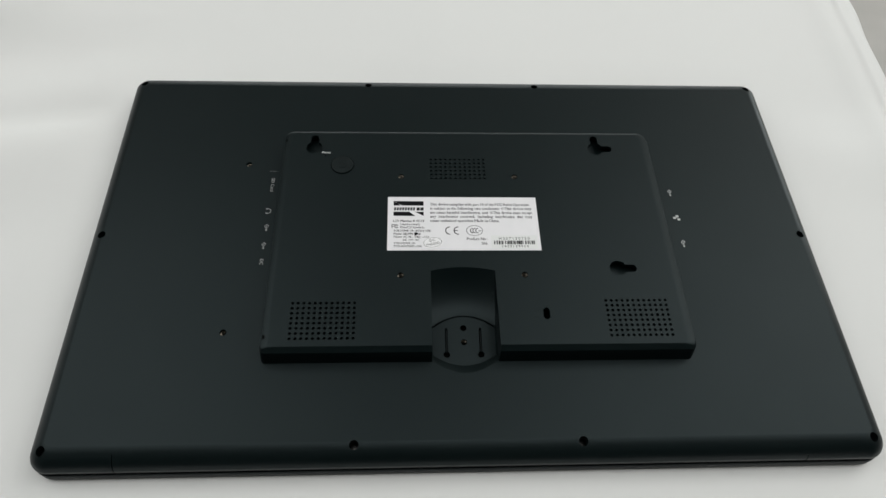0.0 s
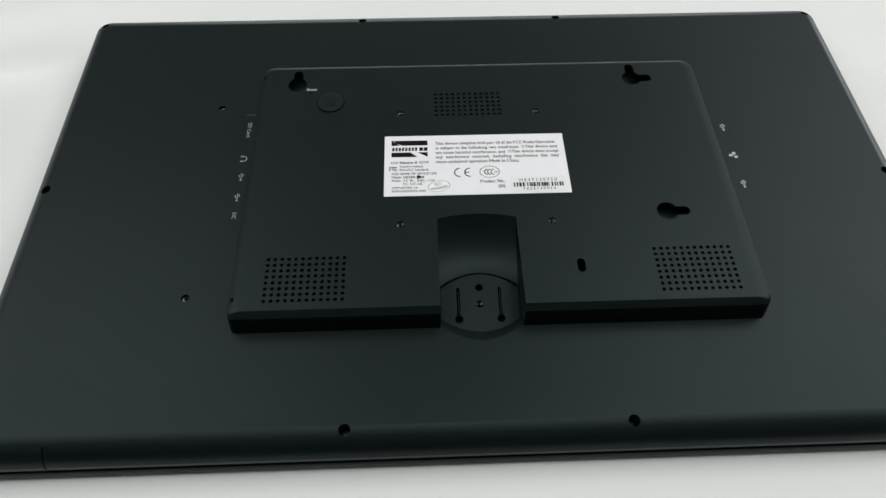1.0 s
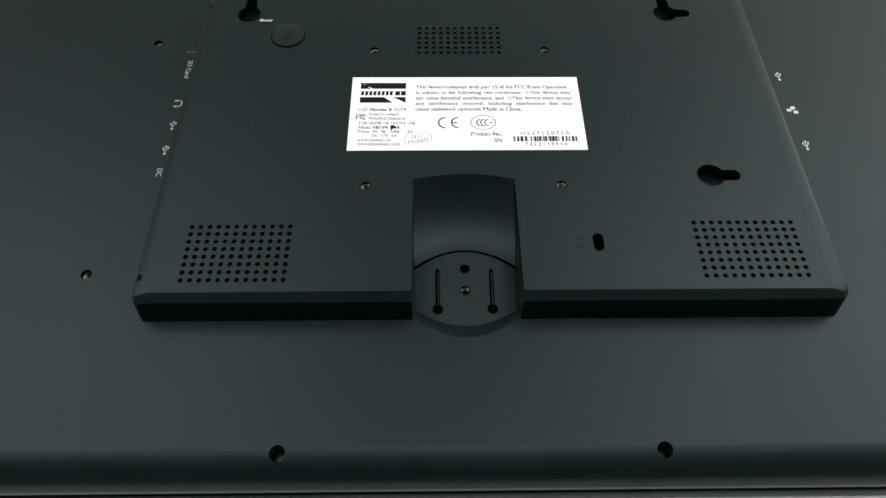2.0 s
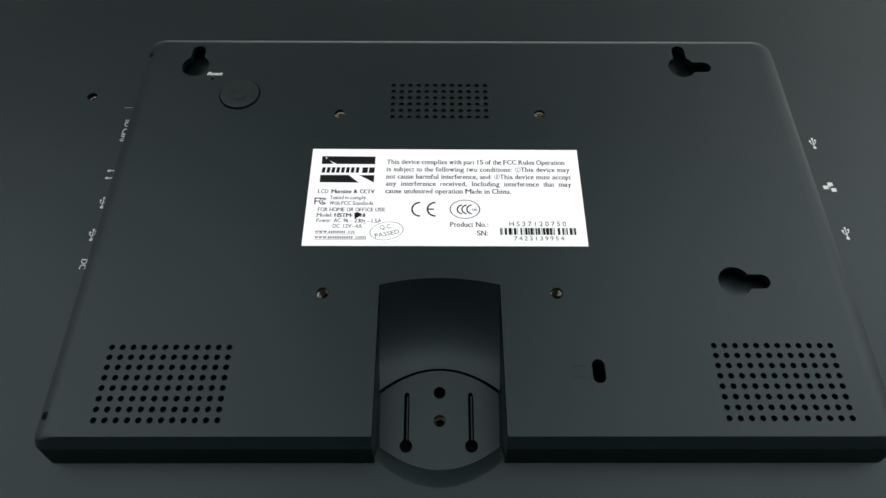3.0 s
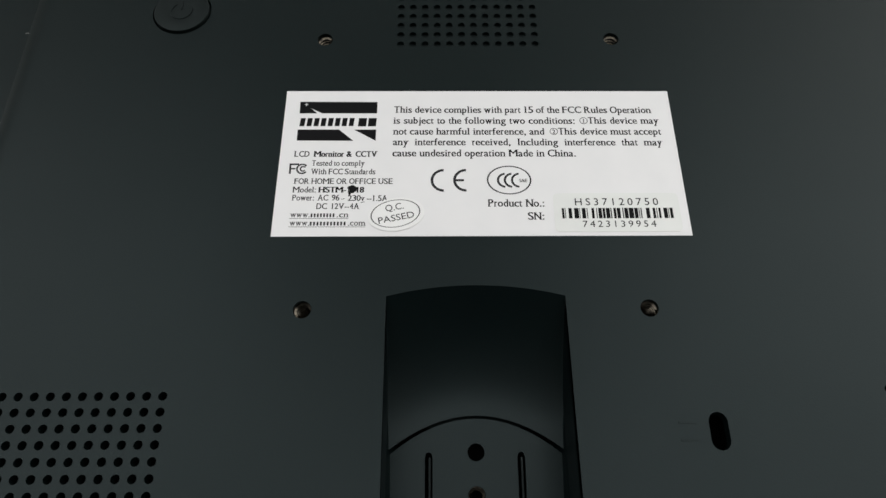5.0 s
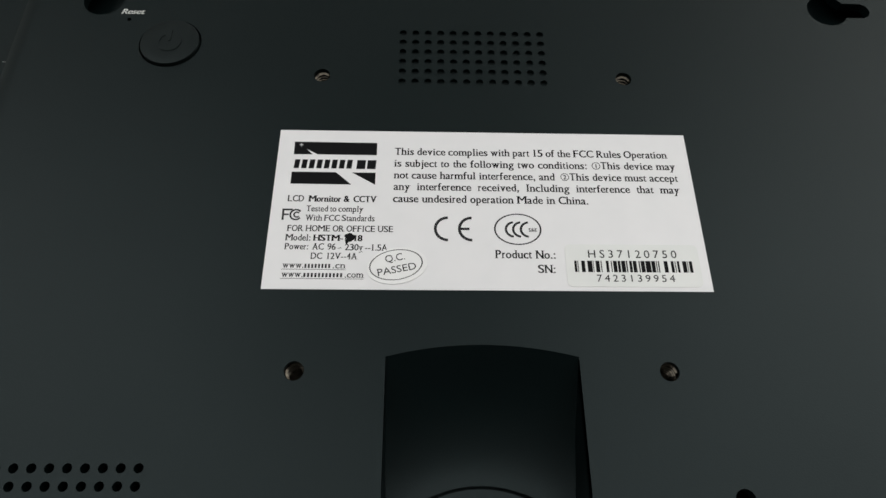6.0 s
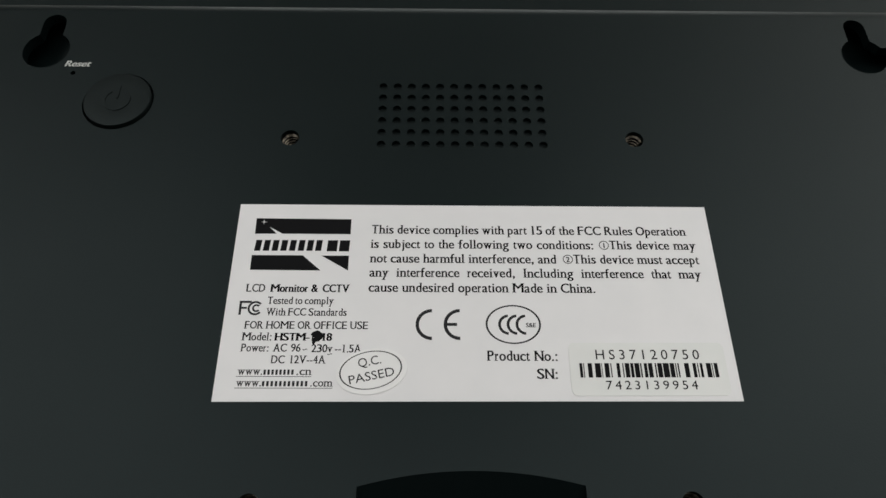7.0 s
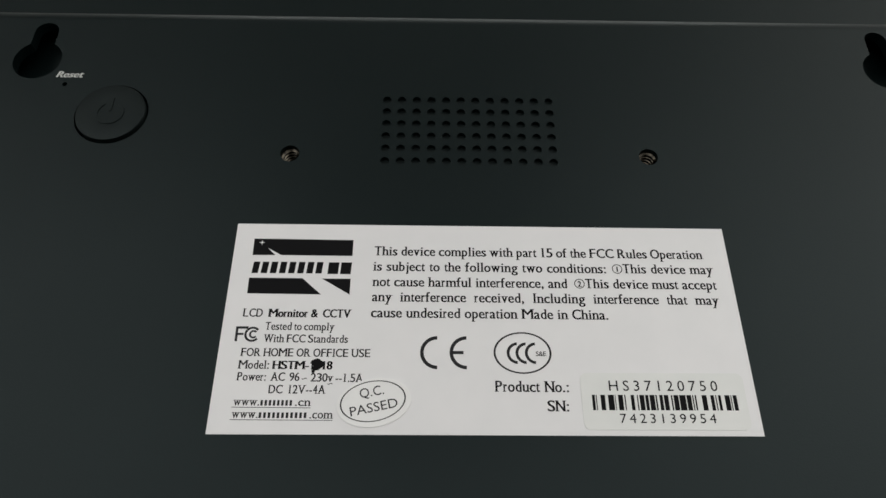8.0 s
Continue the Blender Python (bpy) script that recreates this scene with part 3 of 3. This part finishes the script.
# Black plate added under the seat's holes as their shade.
part("shade_backing", box(bmesh.new(), -0.0185, 0.0185, -0.086, -0.059, 0.0288, 0.0296), DARK, stand_seat)
for sx in (-10.4, 9.9):         # a narrow rib runs inside each slot
    rib = loft([[(sx + u, y, z) for u, z in ((-0.1, 30.5), (0.0, drop), (0.4, drop), (0.5, 30.5))] for y, drop in ((-79.6, 31.9), (-66.0, 33.0))])
    part("slot_rib", rib, BEZEL, stand_seat)

# small notches along the housing's edge, uncut: solid black plugs painted as their shade
for x0, x1, y0, y1 in ((-115.4, -113.9, -78.2, -75.9), (-115.6, -114.2, 67.4, 69.4)):
    outline_xy = rounded(x0, x1, y0, y1, [0.4] * 4, 3)
    mouth = [(x, y, TOP + 0.13 - 1.02 * max(0.0, (housing_x0 + 5.0 - x) / 5.0) ** 2) for x, y in outline_xy]
    part("notch_shade", loft([at_height(outline_xy, 46.0), mouth]), DARK, housing)

# power button and its faint mark
button = lathe(*BUTTON_AT, [(7.3, 46.5), (7.3, 50.45), (7.15, 50.68), (6.8, 50.76), (4.0, 50.72), (0.01, 50.7)], 48)
power = part("power_button", button, BUTTON, monitor, "round flush black power button", 40)
mark = arc_band(bmesh.new(), BUTTON_AT[0], BUTTON_AT[1] - 0.2, 3.0, 2.45, 122, 418, 50.72, thick=0.14)
flat(mark, [(BUTTON_AT[0] - 0.28, BUTTON_AT[1] + 0.2), (BUTTON_AT[0] + 0.28, BUTTON_AT[1] + 0.2), (BUTTON_AT[0] + 0.28, BUTTON_AT[1] + 3.6), (BUTTON_AT[0] - 0.28, BUTTON_AT[1] + 3.6)], 50.72, 0.14)
part("power_mark", mark, BUTTON, power)

# faint raised mark beside the lock slot
lock = bmesh.new()
for y in (-61.9, -65.3):
    flat(lock, [(40.0, y - 0.22), (43.4, y - 0.22), (43.4, y + 0.22), (40.0, y + 0.22)], TOP, 0.12)
part("lock_mark", lock, BUTTON, housing)

# ---- white printed marks ----
part("reset_print", written("Reset", -90.6, -84.6, 57.0, TOP + 0.01, 1.75, shear=0.25, weight=0.17), WHITE_INK, housing, "white printed word beside a pin hole")
part("card_print", written("SD Card", -124.9, -113.9, 46.2, BACK + 0.01, 2.2, turn=-90, weight=0.10), FAINT_INK, rear_shell, "faint white printed port name")
part("power_print", written("DC", -125.6, -121.6, -17.6, BACK + 0.01, 2.3, turn=-90, weight=0.12), FAINT_INK, rear_shell, "faint white printed port name")
part("card_tick", flat(bmesh.new(), [(-127.0, 52.3), (-121.8, 52.3), (-121.8, 52.46), (-127.0, 52.46)], BACK + 0.01), FAINT_INK, rear_shell)


def port_mark(x, y, size, lean, ink):
    """A trident mark: a stem with a round foot and three prongs."""
    bm = bmesh.new()
    ca, sa = math.cos(radians(lean)), math.sin(radians(lean))

    def p(u, v):
        return (x + size * (u * ca - v * sa), y + size * (u * sa + v * ca))
    z = BACK + 0.01
    strokes(bm, [p(0, -1.0), p(0, 0.9)], 0.16 * size, z)
    strokes(bm, [p(0, -0.45), p(-0.5, 0.0), p(-0.5, 0.4)], 0.14 * size, z)
    strokes(bm, [p(0, -0.25), p(0.5, 0.2), p(0.5, 0.55)], 0.14 * size, z)
    for u, v, r in ((0, -1.05, 0.30), (-0.5, 0.45, 0.21), (0.5, 0.65, 0.21), (0, 1.0, 0.20)):
        flat(bm, circle(*p(u, v), r * size, 14), z, 0.016)
    return part("port_mark", bm, ink, rear_shell, "white printed trident port mark")


port_mark(-124.2, 6.4, 2.0, 0, FAINT_INK)
port_mark(-124.5, -7.5, 2.0, 0, FAINT_INK)
port_mark(146.5, 34.8, 2.1, 0, WHITE_INK)
port_mark(147.0, -6.5, 2.1, 0, WHITE_INK)
headphone = arc_band(bmesh.new(), -124.6, 19.2, 2.05, 1.60, -110, 110, BACK + 0.01)
for v in (-1.7, 1.7):
    flat(headphone, [(-126.1, 19.2 + v - 0.45), (-124.9, 19.2 + v - 0.45), (-124.9, 19.2 + v + 0.45), (-126.1, 19.2 + v + 0.45)], BACK + 0.01, 0.016)
part("headphone_mark", headphone, FAINT_INK, rear_shell, "white printed headphone mark")
net = bmesh.new()
for u, v in ((-1.5, -0.1), (0.5, 1.3), (1.2, -1.3)):
    flat(net, [(146.9 + u - 0.95, 13.8 + v - 0.8), (146.9 + u + 0.95, 13.8 + v - 0.8), (146.9 + u + 0.95, 13.8 + v + 0.8), (146.9 + u - 0.95, 13.8 + v + 0.8)], BACK + 0.01)
strokes(net, [(145.6, 13.8), (147.4, 14.0)], 0.3, BACK + 0.02)
part("network_mark", net, WHITE_INK, rear_shell, "white printed mark of three linked squares")

# ---- the white rating label ----
LABEL_TOP = TOP + 0.12
label = part("rating_label", flat(bmesh.new(), [(-46.0, -20.0), (49.6, -20.15), (49.7, 20.35), (-45.9, 20.7)], TOP + 0.01, 0.11), PAPER, monitor, "white paper rating label with black print")
Z = LABEL_TOP + 0.004


def line(text, x0, x1, y, cap=1.95, size=2.6, mat=INK, **how):
    return part("printed_line", printed(text, x0, x1, y, Z, cap, size, **how), mat, label)


# the compliance notice
line("This device complies with part 15 of the FCC Rules Operation", -19.0, 44.8, 13.98, size=2.56)
line("is subject to the following two conditions:", -19.05, 25.75, 10.72)
line("This device may", 28.75, 46.25, 10.53)
line("not cause harmful interference, and", -19.0, 17.95, 7.52)
line("This device must accept", 21.2, 46.4, 7.36)
line("any interference received, Including interference that may", -19.0, 46.25, 4.44)
line("cause undesired operation Made in China.", -19.05, 25.1, 1.26)
for digit, cx, cy in (("1", 27.78, 11.42), ("2", 20.23, 8.28)):
    mark = arc_band(bmesh.new(), cx, cy, 1.0, 0.84, 0, 360, Z)
    wide = 0.12 if digit == "1" else 0.36
    join(mark, written(digit, cx - wide, cx + wide, cy - 0.62, Z, 1.2, weight=0.10))
    part("circled_digit", mark, INK, label)
# the maker's column
for text, x0, x1, y, cap, weight in (("LCD", -42.55, -38.8, 1.25, 1.6, 0.08), ("Mornitor", -37.85, -30.6, 1.22, 1.6, 0.18), ("&", -30.0, -28.75, 1.2, 1.6, 0.18),
                                     ("CCTV", -27.85, -22.7, 1.18, 1.6, 0.16), ("Tested to comply", -38.2, -25.55, -1.28, 1.5, 0.07),
                                     ("With FCC Standards", -38.15, -22.9, -3.63, 1.5, 0.07), ("FOR HOME OR OFFICE USE", -41.95, -18.7, -6.25, 1.5, 0.07),
                                     ("Model:", -42.1, -36.5, -8.56, 1.55, 0.07), ("HSTM-", -36.05, -29.55, -8.6, 1.5, 0.2), ("1", -29.45, -28.5, -8.62, 1.5, 0.12),
                                     ("18", -27.4, -25.4, -8.65, 1.5, 0.2), ("Power: AC 96", -42.05, -31.0, -10.7, 1.5, 0.07), ("230", -29.1, -26.05, -10.85, 1.5, 0.07),
                                     ("v", -26.1, -25.15, -10.88, 1.5, 0.07), ("--1.5A", -24.75, -19.85, -10.9, 1.5, 0.07), ("DC 12V--4A", -36.3, -26.3, -12.97, 1.5, 0.07)):
    line(text, x0, x1, y, cap, 1.85, weight=weight)
for cx, cy in ((-30.2, -10.35), (-25.6, -11.25)):
    wave = strokes(bmesh.new(), [(cx + 0.42 * u, cy + 0.10 * math.sin(math.pi * u)) for u in (-1, -0.5, 0, 0.5, 1)], 0.13, Z)
    part("printed_wave", wave, INK, label)
for y, begin, count, end, tail, last in ((-15.1, -37.35, 8, -31.6, ".cn", -28.65), (-17.24, -37.4, 11, -28.9, ".com", -24.7)):
    line("www.", -42.05, -37.45, y, 1.45, 1.85, weight=0.05)
    step = (end - begin) / count
    for i in range(count):
        x = begin + step * i
        part("plain_bar", flat(bmesh.new(), [(x, y - 0.02), (x + 0.56 * step, y - 0.02), (x + 0.56 * step, y + 0.95), (x, y + 0.95)], Z), GREY_INK, label)
    line(tail, end + 0.1, last, y - 0.06, 1.45, 1.85, weight=0.05)
    part("underline", flat(bmesh.new(), [(-42.25, y - 0.36), (last, y - 0.44), (last, y - 0.34), (-42.25, y - 0.26)], Z), INK, label)

# an ink blot over part of the model line
blot_loop = [(-28.15 + (1.1 + 0.28 * math.sin(3 * a + 1) + 0.15 * math.sin(7 * a)) * math.cos(a) - 0.25 * math.sin(a),
              -7.75 + (1.05 + 0.2 * math.sin(2 * a)) * math.sin(a)) for a in [2 * math.pi * i / 28 for i in range(28)]]
blot = flat(bmesh.new(), blot_loop, Z + 0.016)
flat(blot, [(-29.1, -8.2), (-28.2, -8.4), (-28.45, -9.1), (-28.7, -9.5), (-29.0, -9.2)], Z + 0.02)
part("ink_blot", blot, INK, label, "black ink blot")

# the maker's mark, as plain dark shapes
logo = bmesh.new()
flat(logo, [(-42.25, 13.86), (-37.9, 13.88), (-39.45, 15.4), (-36.75, 13.88), (-23.1, 13.8), (-23.1, 17.23), (-42.3, 17.4)], Z)
part("logo_bar", logo, INK, label, "dark bar with a slit")
part("logo_bar", flat(bmesh.new(), [(-42.28, 5.88), (-28.55, 5.75), (-32.25, 9.04), (-42.3, 9.08)], Z), INK, label)
part("logo_wedge", flat(bmesh.new(), [(-23.18, 5.74), (-23.17, 8.99), (-28.57, 8.99)], Z), INK, label)
star = bmesh.new()
flat(star, [(-40.71 + (0.62 if i % 2 == 0 else 0.13) * math.cos(math.pi * i / 4), 16.55 + (0.62 if i % 2 == 0 else 0.13) * math.sin(math.pi * i / 4)) for i in range(8)], Z + 0.013, 0.01)
part("logo_star", star, PAPER, label)
for i in range(8):
    x = -42.0 + 1.72 * i
    part("plain_bar", flat(bmesh.new(), [(x, 10.05), (x + 1.2, 10.05), (x + 1.42, 12.45), (x + 0.22, 12.45)], Z), INK, label)
for x in (-27.65, -25.25):
    part("plain_bar", flat(bmesh.new(), [(x, 9.95), (x + 2.0, 9.95), (x + 2.15, 12.4), (x + 0.15, 12.4)], Z), INK, label)

# approval marks
fc = bmesh.new()
flat(fc, [(-43.35, -3.5), (-42.9, -3.5), (-42.95, -0.65), (-43.4, -0.65)], Z)
flat(fc, [(-43.4, -1.1), (-41.2, -1.1), (-41.1, -0.65), (-43.4, -0.65)], Z + 0.002)
flat(fc, [(-43.1, -2.3), (-41.9, -2.3), (-41.9, -1.9), (-43.1, -1.9)], Z + 0.002)
arc_band(fc, -40.3, -2.15, 1.45, 1.05, 40, 320, Z + 0.004)
arc_band(fc, -40.1, -2.15, 0.80, 0.45, 40, 320, Z + 0.004)
part("approval_mark", fc, GREY_INK, label)
ce = arc_band(bmesh.new(), -6.75, -5.43, 3.1, 2.45, 90, 270, Z)
arc_band(ce, -1.45, -5.43, 3.1, 2.45, 90, 270, Z)
flat(ce, [(-4.1, -5.73), (-2.0, -5.73), (-2.0, -5.13), (-4.1, -5.13)], Z + 0.002)
part("approval_mark", ce, GREY_INK, label)
ccc = arc_band(bmesh.new(), 8.65, -5.4, 5.25, 4.88, 0, 360, Z, 0.745, 48)
for x in (7.75, 9.35, 11.05):
    arc_band(ccc, x + 0.1, -5.48, 2.08, 1.55, 95, 265, Z, 0.98)
join(ccc, written("S&E", 11.05, 12.9, -6.0, Z, 0.9, weight=0.05))
part("approval_mark", ccc, GREY_INK, label)

line("Product No.:", 3.4, 16.65, -12.52, 1.95, 2.56)
line("SN:", 12.45, 16.4, -15.95, 1.9, 2.5)

# the number sticker and the oval check sticker on the label
number_sticker = part("number_sticker", slab([rounded(18.6, 47.7, -19.15, -9.1, [1.2] * 4, 5)], LABEL_TOP + 0.10, 0.10), STICKER, monitor, "small white number sticker with a bar code")
SZ = LABEL_TOP + 0.104
for text, x0, x1, y, cap, space in (("HS37120750", 23.6, 42.9, -12.32, 1.95, 1.45), ("7423139954", 24.95, 41.7, -17.95, 1.7, 1.4)):
    part("printed_line", written(text, x0, x1, y, SZ, cap, space=space), INK, number_sticker)
BARS = ((22, 38), (43, 48), (68, 92), (108, 140), (145, 149), (162, 188), (196, 202), (230, 248), (263, 269), (277, 302), (308, 325), (331, 358),
        (363, 371), (384, 402), (408, 432), (446, 454), (460, 486), (491, 525), (530, 555), (561, 567), (574, 582), (612, 638), (659, 678), (685, 691),
        (700, 715), (735, 762), (767, 772), (779, 800))
for a, b in BARS:
    part("code_bar", flat(bmesh.new(), [(20.4 + 0.0329 * (u - 22), v) for u, v in ((a, -15.75), (b, -15.75), (b, -13.05), (a, -13.05))], SZ), INK, number_sticker)
check = slab([circle(-17.7, -14.5, 6.5, 48, 4.25, radians(10))], LABEL_TOP + 0.20, 0.20)
check_sticker = part("check_sticker", check, CHECK, monitor, "oval white check sticker")
CZ = LABEL_TOP + 0.204
part("check_ring", arc_band(bmesh.new(), -17.9, -14.3, 5.75, 5.50, 0, 360, CZ, 0.62, 56, turn=10), GREY_INK, check_sticker)
part("printed_line", written("Q.C.", -20.1, -15.9, -13.85, CZ, 1.75, turn=11), GREY_INK, check_sticker)
part("printed_line", written("PASSED", -21.6, -13.3, -17.0, CZ, 1.7, turn=12), GREY_INK, check_sticker)
